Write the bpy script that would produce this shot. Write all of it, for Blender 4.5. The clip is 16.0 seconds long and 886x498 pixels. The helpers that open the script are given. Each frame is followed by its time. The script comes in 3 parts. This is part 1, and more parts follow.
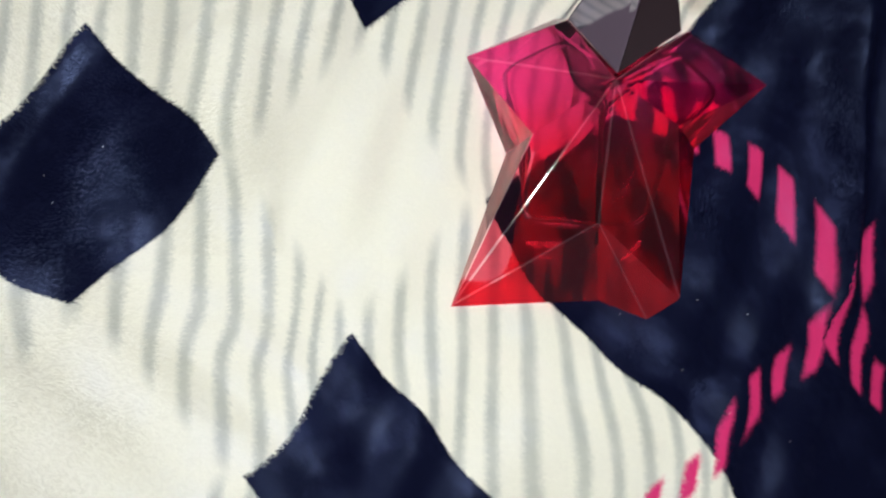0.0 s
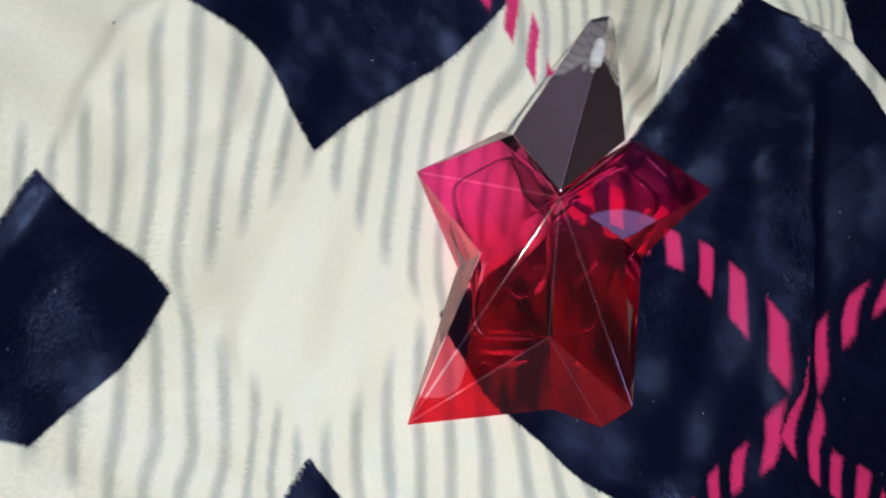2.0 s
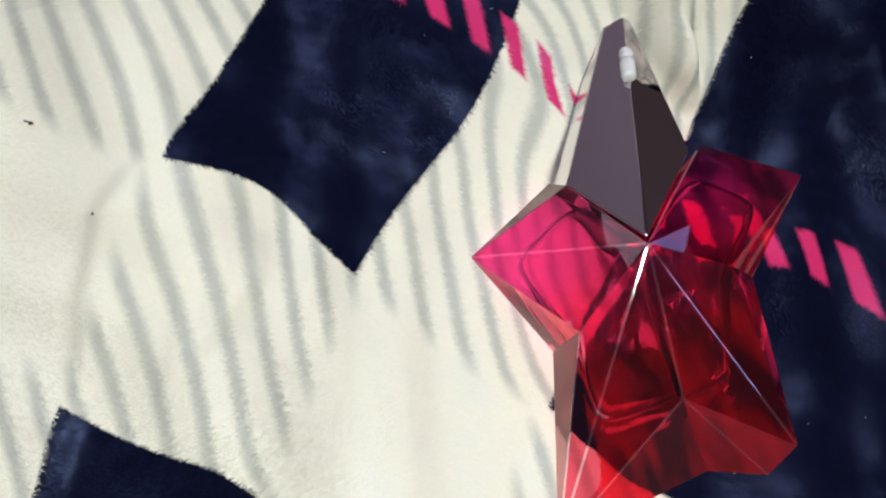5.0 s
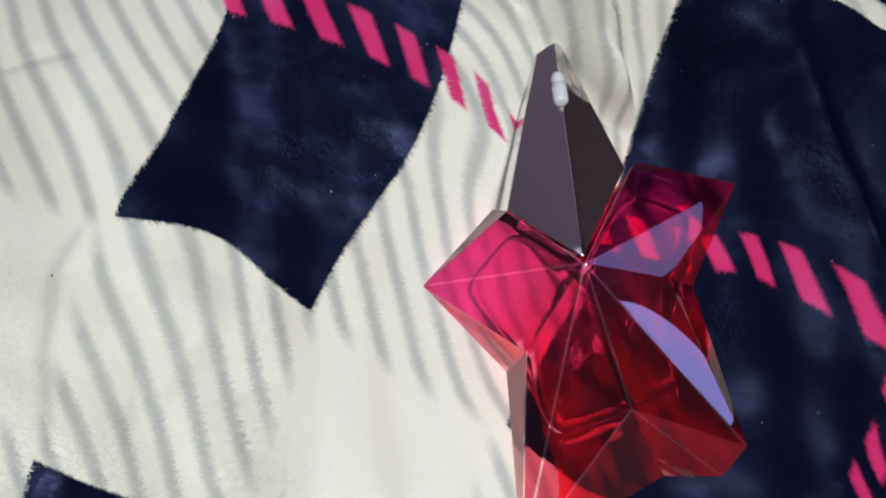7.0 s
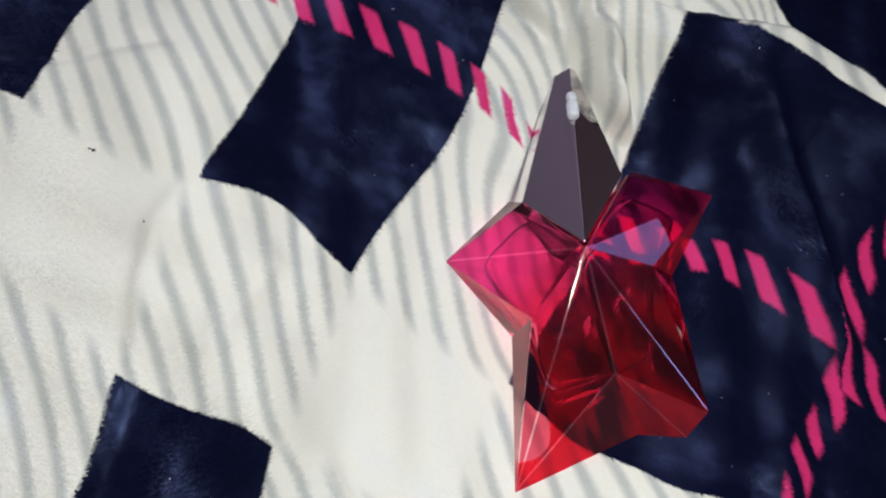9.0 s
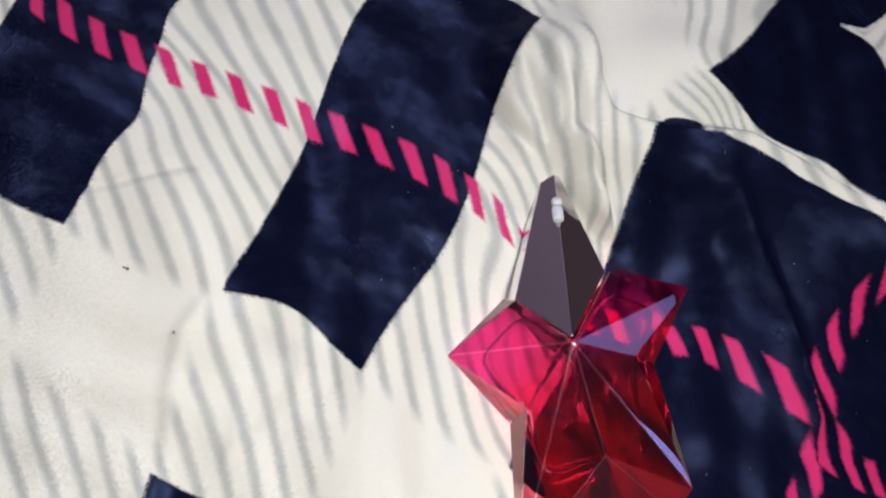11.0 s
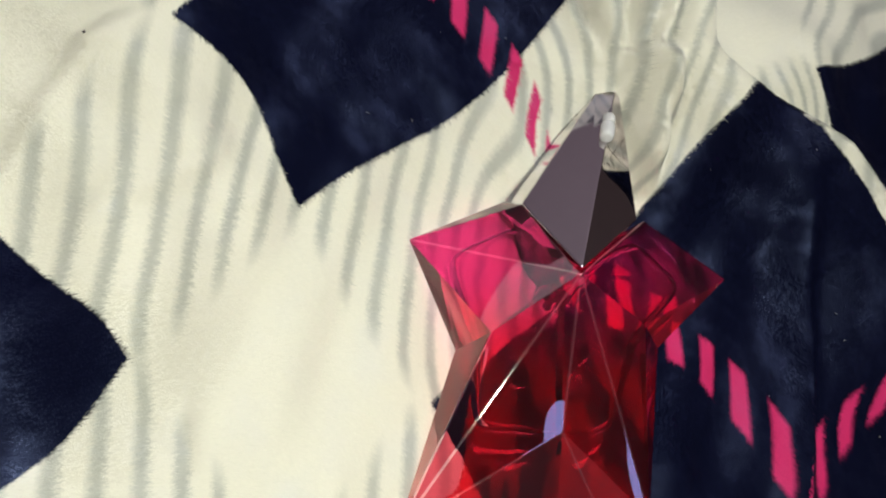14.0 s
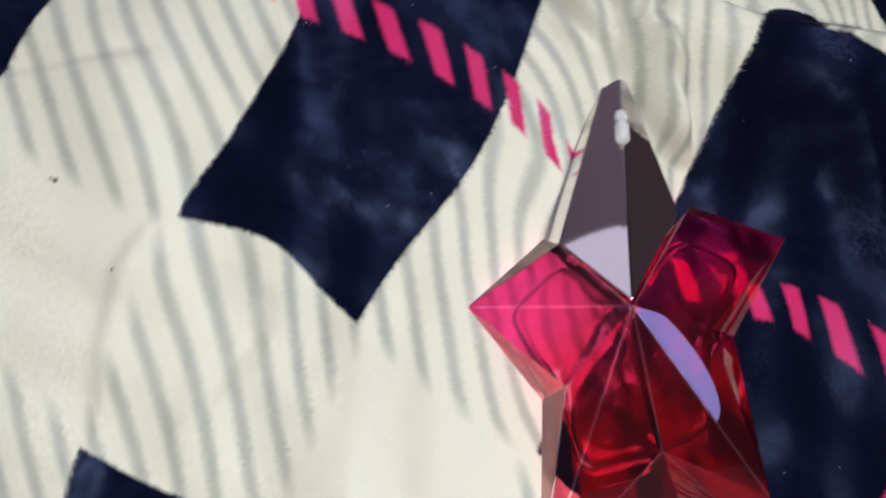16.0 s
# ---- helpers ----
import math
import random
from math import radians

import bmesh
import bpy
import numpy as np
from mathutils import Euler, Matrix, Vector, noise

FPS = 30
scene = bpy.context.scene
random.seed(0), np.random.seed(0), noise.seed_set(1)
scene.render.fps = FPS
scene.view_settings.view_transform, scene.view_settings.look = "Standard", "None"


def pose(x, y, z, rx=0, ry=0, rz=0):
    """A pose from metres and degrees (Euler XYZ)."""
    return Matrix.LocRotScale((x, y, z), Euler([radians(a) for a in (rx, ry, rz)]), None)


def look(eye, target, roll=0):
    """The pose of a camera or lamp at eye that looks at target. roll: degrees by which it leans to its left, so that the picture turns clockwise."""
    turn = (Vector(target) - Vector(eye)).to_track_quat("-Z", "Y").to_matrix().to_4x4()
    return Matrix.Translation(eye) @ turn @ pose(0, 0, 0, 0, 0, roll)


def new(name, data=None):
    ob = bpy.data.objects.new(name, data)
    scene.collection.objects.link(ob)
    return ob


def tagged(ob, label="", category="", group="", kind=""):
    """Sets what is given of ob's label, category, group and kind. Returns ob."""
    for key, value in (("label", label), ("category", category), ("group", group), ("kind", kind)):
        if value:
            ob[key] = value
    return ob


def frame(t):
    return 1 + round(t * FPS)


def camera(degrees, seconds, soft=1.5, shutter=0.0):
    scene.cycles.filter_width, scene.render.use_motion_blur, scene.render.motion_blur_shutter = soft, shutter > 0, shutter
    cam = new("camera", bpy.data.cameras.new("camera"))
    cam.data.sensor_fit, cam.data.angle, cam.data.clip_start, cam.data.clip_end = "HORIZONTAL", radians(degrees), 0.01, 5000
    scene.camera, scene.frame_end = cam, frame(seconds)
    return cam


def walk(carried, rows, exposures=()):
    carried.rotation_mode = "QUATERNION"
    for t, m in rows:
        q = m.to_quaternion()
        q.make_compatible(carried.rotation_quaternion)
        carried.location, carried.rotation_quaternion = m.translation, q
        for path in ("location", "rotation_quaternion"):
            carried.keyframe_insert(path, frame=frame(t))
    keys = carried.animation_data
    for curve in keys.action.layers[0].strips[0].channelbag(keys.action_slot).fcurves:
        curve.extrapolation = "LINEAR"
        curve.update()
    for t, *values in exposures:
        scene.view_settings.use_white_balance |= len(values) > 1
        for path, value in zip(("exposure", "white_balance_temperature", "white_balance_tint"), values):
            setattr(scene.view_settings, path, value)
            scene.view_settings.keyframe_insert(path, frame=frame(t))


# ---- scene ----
from mathutils.bvhtree import BVHTree

# A red glass star-shaped perfume bottle lies on a plush checked blanket.

# ---- camera ----
cam = camera(52.42, 16.0, soft=2.0, shutter=0.4)
PATH = [
    (0, 0.0051, 0.0029, 0.2276, 7.49, -14.38, -1.78),
    (0.5, 0.0048, 0.0026, 0.2303, 9.37, -16.93, 1.81),
    (1, 0.0072, 0.0041, 0.2304, 9.97, -17.37, 2.28),
    (1.5, 0.0078, 0.0073, 0.2330, 9.88, -17.02, 1.64),
    (2, 0.0180, 0.0306, 0.2390, 8.70, -13.85, -4.00),
    (2.5, 0.0432, 0.0485, 0.2043, 6.20, -11.04, -14.97),
    (3, 0.0209, 0.0238, 0.1989, 8.13, -11.23, -18.26),
    (3.5, 0.0218, 0.0351, 0.2192, 10.44, -11.15, -19.81),
    (4, 0.0218, 0.0381, 0.2199, 11.50, -11.09, -19.79),
    (4.5, 0.0049, 0.0457, 0.2209, 12.86, -12.20, -20.08),
    (5, 0.0115, 0.0654, 0.2074, 12.06, -11.31, -22.28),
    (5.2, 0.0140, 0.0660, 0.2141, 12.25, -11.48, -23.66),
    (7.3, 0.0290, 0.0626, 0.2238, 13.12, -8.83, -26.21),
    (7.5, 0.0128, 0.0532, 0.2275, 13.76, -9.64, -24.98),
    (8, -0.0091, 0.0447, 0.2347, 13.97, -11.93, -20.72),
    (8.5, -0.0071, 0.0443, 0.2344, 15.04, -12.42, -20.65),
    (8.7, -0.0022, 0.0479, 0.2446, 14.22, -12.14, -21.54),
    (10.8, -0.0071, 0.0503, 0.2777, 18.63, -11.05, -23.96),
    (11, -0.0037, 0.0555, 0.2852, 18.43, -11.05, -23.99),
    (11.5, 0.0031, 0.0646, 0.2807, 18.60, -10.62, -24.46),
    (12, -0.0137, 0.0606, 0.2906, 18.88, -10.39, -24.26),
    (12.5, -0.0070, 0.0594, 0.2665, 20.18, -13.34, -21.25),
    (13, -0.0116, 0.0571, 0.2398, 21.71, -20.99, -15.77),
    (13.5, -0.0130, 0.0296, 0.2185, 19.19, -22.72, -8.10),
    (14, -0.0109, 0.0267, 0.1952, 16.03, -24.34, -2.99),
    (14.5, -0.0113, 0.0265, 0.2000, 16.26, -24.46, -2.22),
    (15, -0.0110, 0.0302, 0.1984, 17.28, -24.48, -2.63),
    (15.3, -0.0181, 0.0302, 0.2013, 17.90, -23.37, -4.24),
    (15.5, -0.0120, 0.0376, 0.2135, 15.05, -18.22, -7.67),
    (15.7, 0.0010, 0.0627, 0.2242, 9.98, -13.20, -13.33),
    (16, 0.0209, 0.0819, 0.2245, 9.71, -10.23, -20.64),
]
EXPOSURES = [
    (0, -0.13, 6150, 8), (0.5, -0.22, 6450, 5), (1, -0.28, 6550, 4), (1.5, -0.33, 6350, 7), (2, -0.27, 6050, 8), (2.5, -0.06, 6950, 5), (3, -0.28, 6450, 7), (3.5, -0.32, 6200, 9), (4.3, -0.28, 6150, 9), (5, -0.08, 6200, 8), (8, -0.28, 5900, 12), (8.7, -0.26, 5900, 12),
    (11, -0.06, 6050, 16), (11.5, -0.07, 6100, 16), (12, -0.13, 6150, 16), (12.5, -0.04, 6150, 14), (13, -0.08, 6100, 15), (13.5, -0.01, 6050, 10), (14, -0.16, 6700, 3), (14.5, -0.28, 6800, -2), (15, -0.25, 6750, -3), (15.5, -0.16, 6100, 6), (16, -0.17, 6150, 9)]
walk(cam, [(t, pose(*row)) for t, *row in PATH], EXPOSURES)

# ---- light ----
world = bpy.data.worlds.new("room_air")
scene.world = world
world.use_nodes = True
world.node_tree.nodes["Background"].inputs["Color"].default_value = (0.5, 0.42, 0.5, 1)
world.node_tree.nodes["Background"].inputs["Strength"].default_value = 0.02


def area_light(name, eye, target, size, watts, colour, tall=0.0):
    data = bpy.data.lights.new(name, "AREA")
    data.shape, data.size, data.size_y, data.energy, data.color = "ELLIPSE", size, tall or size, watts, colour
    ob = new(name, data)
    ob.matrix_world = look(eye, target)
    return ob


HEART = Vector((0.10, 0.07, 0.0))


def ceiling_place(slope_x, slope_y, rise):
    """A place above the bottle, given how far it lies aside for each metre of height."""
    return HEART + Vector((slope_x, slope_y, 1)) * rise


area_light("ceiling_lamp_light", ceiling_place(0.08, 0.50, 1.75), HEART, 0.95, 17.5, (0.96, 0.95, 1.0))
beam = bpy.data.lights.new("small_torch_light", "SPOT")
beam.spot_size, beam.spot_blend, beam.shadow_soft_size, beam.energy, beam.color = radians(74), 1.0, 0.013, 5.9, (1.0, 0.99, 0.84)
new("small_torch_light", beam).matrix_world = look(ceiling_place(-0.22, -0.26, 0.42), (0.085, 0.065, 0))
area_light("lavender_panel_light", ceiling_place(0.725, 0.29, 1.7), HEART, 0.36, 0.50, (0.42, 0.40, 1.0))
area_light("second_lavender_panel_light", ceiling_place(0.215, -0.53, 1.7), HEART, 0.150, 0.58, (0.42, 0.40, 1.0), 0.38)
# unseen bright disc, added for the pale wedge that the spike mirrors
area_light("far_pale_light", ceiling_place(-0.66, 0.96, 1.02), HEART, 0.77, 1.1, (0.9, 0.85, 1.0))


# ---- material helpers ----
def material(name):
    m = bpy.data.materials.new(name)
    m.use_nodes = True
    return m, m.node_tree.nodes, m.node_tree.links, m.node_tree.nodes["Principled BSDF"]


def math_node(nodes, links, op, a, b=None, c=None, clamp=False):
    n = nodes.new("ShaderNodeMath")
    n.operation, n.use_clamp = op, clamp
    for k, v in enumerate((a, b, c)):
        if v is None:
            continue
        if isinstance(v, (int, float)):
            n.inputs[k].default_value = v
        else:
            links.new(v, n.inputs[k])
    return n.outputs[0]


def mix_colour(nodes, links, fac, a, b):
    n = nodes.new("ShaderNodeMix")
    n.data_type = "RGBA"
    for key, v in ((0, fac), (6, a), (7, b)):
        if isinstance(v, (tuple, float, int)):
            n.inputs[key].default_value = (*v, 1) if isinstance(v, tuple) else v
        else:
            links.new(v, n.inputs[key])
    return n.outputs[2]


def noise_node(nodes, links, vector, scale, detail=3.0, rough=0.5):
    n = nodes.new("ShaderNodeTexNoise")
    n.inputs["Scale"].default_value, n.inputs["Detail"].default_value, n.inputs["Roughness"].default_value = scale, detail, rough
    links.new(vector, n.inputs["Vector"])
    return n


# ---- materials ----
CREAM, GREY, NAVY, PINK = (0.84, 0.82, 0.73), (0.42, 0.44, 0.41), (0.0040, 0.0050, 0.0185), (0.66, 0.035, 0.17)
GAP, NARROW, WIDE, STRIPE = 5.6, 4.9, 17.0, 1.2


def plush(name, pile=False):
    """The printed plush: a tartan of navy bands, twill-striped crossings and cream grounds, with dashed pink lines; the UV map is in centimetres of cloth."""
    m, nodes, links, bsdf = material(name)
    uv = nodes.new("ShaderNodeUVMap")
    uv.uv_map = "print"
    jag = noise_node(nodes, links, uv.outputs[0], 14.0, 2.0)
    shift = nodes.new("ShaderNodeVectorMath")
    shift.operation = "MULTIPLY_ADD"
    links.new(jag.outputs["Color"], shift.inputs[0])
    shift.inputs[1].default_value = (0.09, 0.09, 0)
    links.new(uv.outputs[0], shift.inputs[2])
    sep = nodes.new("ShaderNodeSeparateXYZ")
    links.new(shift.outputs[0], sep.inputs[0])
    u, v = sep.outputs[0], sep.outputs[1]
    M = lambda op, a, b=None, c=None, clamp=False: math_node(nodes, links, op, a, b, c, clamp)
    period = WIDE + 3 * GAP + 2 * NARROW

    def soft_step(x, at, width):
        return M("DIVIDE", M("SUBTRACT", x, at - width / 2), width, clamp=True)

    def box(x, lo, hi, width):
        return M("MULTIPLY", soft_step(x, lo, width), M("SUBTRACT", 1.0, soft_step(x, hi, width)))

    def bands(x, start, low, high):
        w = M("FLOORED_MODULO", M("SUBTRACT", x, start - 0.5), period)
        parts = [box(w, 0.5 + lo, 0.5 + hi, 0.05) for lo, hi in ((0, WIDE), (WIDE + GAP, WIDE + GAP + NARROW), (WIDE + 2 * GAP + NARROW, WIDE + 2 * GAP + 2 * NARROW))]
        faint = [box(w, 0.3 + lo, 0.7 + hi, 0.5) for lo, hi in ((0, WIDE), (WIDE + GAP, WIDE + GAP + NARROW), (WIDE + 2 * GAP + NARROW, WIDE + 2 * GAP + 2 * NARROW))]
        line = box(w, 0.5 + WIDE / 2 + low, 0.5 + WIDE / 2 + high, 0.14)
        return M("MAXIMUM", M("MAXIMUM", parts[0], parts[1]), parts[2]), M("MAXIMUM", M("MAXIMUM", faint[0], faint[1]), faint[2]), line

    bu, fu, pu = bands(u, 10.5, -0.42, 0.42)
    bv, fv, pv = bands(v, 5.6, -0.72, 0.62)
    navy = M("MULTIPLY", bu, bv)
    one = M("MAXIMUM", fu, fv)

    slips = nodes.new("ShaderNodeUVMap")
    slips.uv_map = "slips"
    slip_by = nodes.new("ShaderNodeSeparateXYZ")
    links.new(slips.outputs[0], slip_by.inputs[0])

    def twill(lean, moved):
        return M("ABSOLUTE", M("SUBTRACT", M("FLOORED_MODULO", M("DIVIDE", M("ADD", M("MULTIPLY_ADD", v, lean, u), moved), STRIPE), 1.0), 0.5))

    wave = twill(0.88, slip_by.outputs[0])
    stripe = M("SUBTRACT", 1.0, soft_step(wave, 0.18, 0.20))
    dash = M("MULTIPLY", M("MAXIMUM", pu, pv), soft_step(twill(0.63, slip_by.outputs[1]), 0.275, 0.12))
    blotch = noise_node(nodes, links, uv.outputs[0], 0.9, 3.0)
    stripe = M("MULTIPLY", M("MULTIPLY", stripe, one), M("MULTIPLY_ADD", blotch.outputs["Fac"], 0.5, 0.45))
    colour = mix_colour(nodes, links, stripe, CREAM, GREY)
    colour = mix_colour(nodes, links, navy, colour, NAVY)
    either = M("MAXIMUM", bu, bv)
    colour = mix_colour(nodes, links, M("MULTIPLY", dash, either), colour, PINK)
    if pile:
        island = nodes.new("ShaderNodeNewGeometry").outputs["Random Per Island"]
        tone = nodes.new("ShaderNodeHueSaturation")
        links.new(M("MULTIPLY_ADD", island, 0.08, 0.96), tone.inputs["Value"])
        links.new(colour, tone.inputs["Color"])
        colour = tone.outputs[0]
    links.new(colour, bsdf.inputs["Base Color"])
    fine = noise_node(nodes, links, uv.outputs[0], 28.0, 2.0)
    bump = nodes.new("ShaderNodeBump")
    bump.inputs["Strength"].default_value, bump.inputs["Distance"].default_value = 0.22, 0.0006
    links.new(fine.outputs["Fac"], bump.inputs["Height"])
    links.new(bump.outputs[0], bsdf.inputs["Normal"])
    bsdf.inputs["Roughness"].default_value = 0.34
    brushed = noise_node(nodes, links, uv.outputs[0], 0.55, 4.0, 0.6)
    swept = M("MULTIPLY", M("SUBTRACT", brushed.outputs["Fac"], 0.47, clamp=True), 5.0, clamp=True)
    links.new(M("MULTIPLY_ADD", swept, 0.34, 0.09), bsdf.inputs["Specular IOR Level"])
    bsdf.inputs["Specular Tint"].default_value = (0.36, 0.46, 1.0, 1)
    return m


def plain(name, colour, rough=0.6, metallic=0.0, scale=40.0, spread=0.12):
    m, nodes, links, bsdf = material(name)
    coord = nodes.new("ShaderNodeTexCoord")
    n = noise_node(nodes, links, coord.outputs["Object"], scale)
    links.new(mix_colour(nodes, links, n.outputs["Fac"], tuple(c * (1 - spread) for c in colour), tuple(min(1, c * (1 + spread)) for c in colour)), bsdf.inputs["Base Color"])
    bsdf.inputs["Roughness"].default_value, bsdf.inputs["Metallic"].default_value = rough, metallic
    return m


def glass(name, colour, ior, rough=0.0):
    m, nodes, links, bsdf = material(name)
    bsdf.inputs["Base Color"].default_value = (*colour, 1)
    bsdf.inputs["Transmission Weight"].default_value = 1.0
    bsdf.inputs["IOR"].default_value, bsdf.inputs["Roughness"].default_value = ior, rough
    return m


def tinted_glass(name, low, high, y0, y1, ior, clear):
    """Glass whose tint runs from one colour at the star's legs to another at its arms."""
    m = glass(name, low, ior)
    nodes, links = m.node_tree.nodes, m.node_tree.links
    coord = nodes.new("ShaderNodeTexCoord")
    sep = nodes.new("ShaderNodeSeparateXYZ")
    links.new(coord.outputs["Object"], sep.inputs[0])
    k = math_node(nodes, links, "DIVIDE", math_node(nodes, links, "SUBTRACT", sep.outputs[1], y0), y1 - y0, clamp=True)
    links.new(mix_colour(nodes, links, k, low, high), nodes["Principled BSDF"].inputs["Base Color"])
    links.new(math_node(nodes, links, "MULTIPLY_ADD", k, clear[1] - clear[0], clear[0]), nodes["Principled BSDF"].inputs["Transmission Weight"])
    return m


def glow_streaks(m, scale, low, high, clear, dense):
    """Tint clear in places, dense in streaks that paint the glow of refracted light."""
    nodes, links = m.node_tree.nodes, m.node_tree.links
    coord, place = nodes.new("ShaderNodeTexCoord"), nodes.new("ShaderNodeMapping")
    place.inputs["Scale"].default_value = scale
    links.new(coord.outputs["Object"], place.inputs["Vector"])
    n = noise_node(nodes, links, place.outputs[0], 1.0, 2.0)
    k = math_node(nodes, links, "DIVIDE", math_node(nodes, links, "SUBTRACT", n.outputs["Fac"], low), high - low, clamp=True)
    links.new(math_node(nodes, links, "MULTIPLY_ADD", k, dense - clear, clear), nodes["Principled BSDF"].inputs["Transmission Weight"])


PLUSH, PILE = plush("printed_plush"), plush("printed_pile", True)
GLASS = tinted_glass("red_coated_glass", (0.54, 0.012, 0.030), (0.58, 0.050, 0.22), 0.052, 0.074, 1.5, (1.0, 1.0))
# backs and rims get diffuse red streaks in place of light inside the glass
GLOW_LACQUER = tinted_glass("red_glow_lacquer", (0.66, 0.012, 0.030), (0.70, 0.035, 0.22), 0.052, 0.074, 1.5, (1.0, 1.0))
glow_streaks(GLOW_LACQUER, (150.0, 45.0, 90.0), 0.42, 0.62, 0.97, 0.76)
EDGE = tinted_glass("red_glass_rim", (0.72, 0.02, 0.04), (0.66, 0.03, 0.08), 0.052, 0.074, 1.5, (1.0, 1.0))
glow_streaks(EDGE, (120.0, 120.0, 120.0), 0.35, 0.70, 0.95, 0.82)
for m in (GLASS, GLOW_LACQUER, EDGE):
    bsdf = m.node_tree.nodes["Principled BSDF"]
    bsdf.inputs["Coat Weight"].default_value, bsdf.inputs["Coat IOR"].default_value, bsdf.inputs["Coat Roughness"].default_value = 0.8, 1.95, 0.01
# milky rose that paints the room's reflection onto one slanting facet
PALE_SHEEN = glass("pale_sheen_glass", (0.52, 0.17, 0.17), 1.5)
PALE_SHEEN.node_tree.nodes["Principled BSDF"].inputs["Transmission Weight"].default_value = 0.5
# paler, glossier tint along the ridges draws in their thin highlights
RIDGE_SHINE = glass("ridge_shine_glass", (0.98, 0.40, 0.50), 1.5, 0.09)
RIDGE_SHINE.node_tree.nodes["Principled BSDF"].inputs["Transmission Weight"].default_value = 0.97
RIDGE_SHINE.node_tree.nodes["Principled BSDF"].inputs["Coat Weight"].default_value, RIDGE_SHINE.node_tree.nodes["Principled BSDF"].inputs["Coat IOR"].default_value = 1.0, 2.4
JUICE = tinted_glass("red_juice", (0.92, 0.60, 0.66), (1.0, 0.84, 0.90), 0.060, 0.080, 0.80, (1.0, 1.0))
TUBE = glass("clear_tube", (0.75, 0.55, 0.55), 1.3, 0.05)
METAL = plain("mirror_metal", (0.74, 0.69, 0.71), 0.03, 1.0, 300.0, 0.03)
CLEAR_PLASTIC = glass("clear_plastic", (0.93, 0.93, 0.95), 1.46, 0.12)
CLEAR_PLASTIC.node_tree.nodes["Principled BSDF"].inputs["Transmission Weight"].default_value = 0.4
SLEEVE = glass("milky_plastic", (0.86, 0.87, 0.90), 1.45, 0.3)
SLEEVE.node_tree.nodes["Principled BSDF"].inputs["Transmission Weight"].default_value = 0.25
WALL = plain("mauve_wall_paint", (0.42, 0.34, 0.40), 0.8, 0, 3.0, 0.08)
BROWN = plain("brown_wall_paint", (0.13, 0.09, 0.09), 0.8, 0, 3.0, 0.08)
CEILING = plain("ceiling_paint", (0.45, 0.37, 0.42), 0.8, 0, 3.0, 0.06)
FLOOR = plain("dark_floor", (0.12, 0.09, 0.08), 0.5, 0, 6.0, 0.2)
TICKING = plain("mattress_cover", (0.6, 0.58, 0.55), 0.9, 0, 30.0, 0.08)


# ---- builders ----
def mesh_of(name, bm, mat, smooth=False):
    data = bpy.data.meshes.new(name)
    bm.to_mesh(data)
    bm.free()
    data.materials.append(mat)
    if smooth:
        data.polygons.foreach_set("use_smooth", [True] * len(data.polygons))
    return data


def part(name, bm, mat, parent, label="", smooth=False):
    ob = new(name, mesh_of(name, bm, mat, smooth))
    ob.parent = parent
    return tagged(ob, label)


def solid(points, faces, bevel=0.0, segments=2, ridges=(), ridge=0.0, pale=(), rear=(), rim=()):
    """A faceted solid from named corners. ridges: edges that are ground off to a width of their own; pale, rear, rim: faces of the third, fourth and fifth material."""
    bm = bmesh.new()
    verts = dict((k, bm.verts.new(p)) for k, p in points.items())
    for f in faces:
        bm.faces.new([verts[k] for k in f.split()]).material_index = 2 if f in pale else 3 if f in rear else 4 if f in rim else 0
    bmesh.ops.recalc_face_normals(bm, faces=bm.faces[:])
    if ridges:
        pairs = [bm.edges.get([verts[k] for k in r.split()]) for r in ridges]
        bmesh.ops.bevel(bm, geom=[e for e in pairs if e], offset=ridge, segments=4, profile=0.5, affect="EDGES", clamp_overlap=True, material=1)
    if bevel:
        sharp = [e for e in bm.edges if e.is_manifold and e.calc_face_angle(0) > (0.5 if ridges else 0.03) and not any(f.material_index == 1 for f in e.link_faces)]
        bmesh.ops.bevel(bm, geom=sharp, offset=bevel, segments=segments, profile=0.6, affect="EDGES", clamp_overlap=True)
    return bm


def slab(x0, x1, y0, y1, z0, z1):
    bm = bmesh.new()
    bmesh.ops.create_cube(bm, size=1.0, matrix=Matrix.Translation(((x0 + x1) / 2, (y0 + y1) / 2, (z0 + z1) / 2)) @ Matrix.Diagonal((x1 - x0, y1 - y0, z1 - z0, 1)))
    return bm


def structure(name, bm, mat, label, category):
    return tagged(new(name, mesh_of(name, bm, mat)), label, category, kind="structure")


# ---- the room ----
X0, X1, Y0, Y1, Z0, Z1 = -1.5, 1.7, -1.6, 1.6, -0.55, 1.95
structure("floor", slab(X0, X1, Y0, Y1, Z0 - 0.1, Z0), FLOOR, "plain dark floor under the bed", "floor")
structure("ceiling", slab(X0, X1, Y0, Y1, Z1, Z1 + 0.1), CEILING, "plain dim mauve ceiling above the bed", "ceiling")
structure("wall_west", slab(X0 - 0.1, X0, Y0 - 0.1, Y1 + 0.1, Z0 - 0.1, Z1 + 0.1), WALL, "plain dim mauve painted wall", "wall")
structure("wall_east", slab(X1, X1 + 0.1, Y0 - 0.1, Y1 + 0.1, Z0 - 0.1, Z1 + 0.1), BROWN, "plain dim brown painted wall", "wall")
structure("wall_south", slab(X0, X1, Y0 - 0.1, Y0, Z0 - 0.1, Z1 + 0.1), WALL, "plain dim mauve painted wall", "wall")
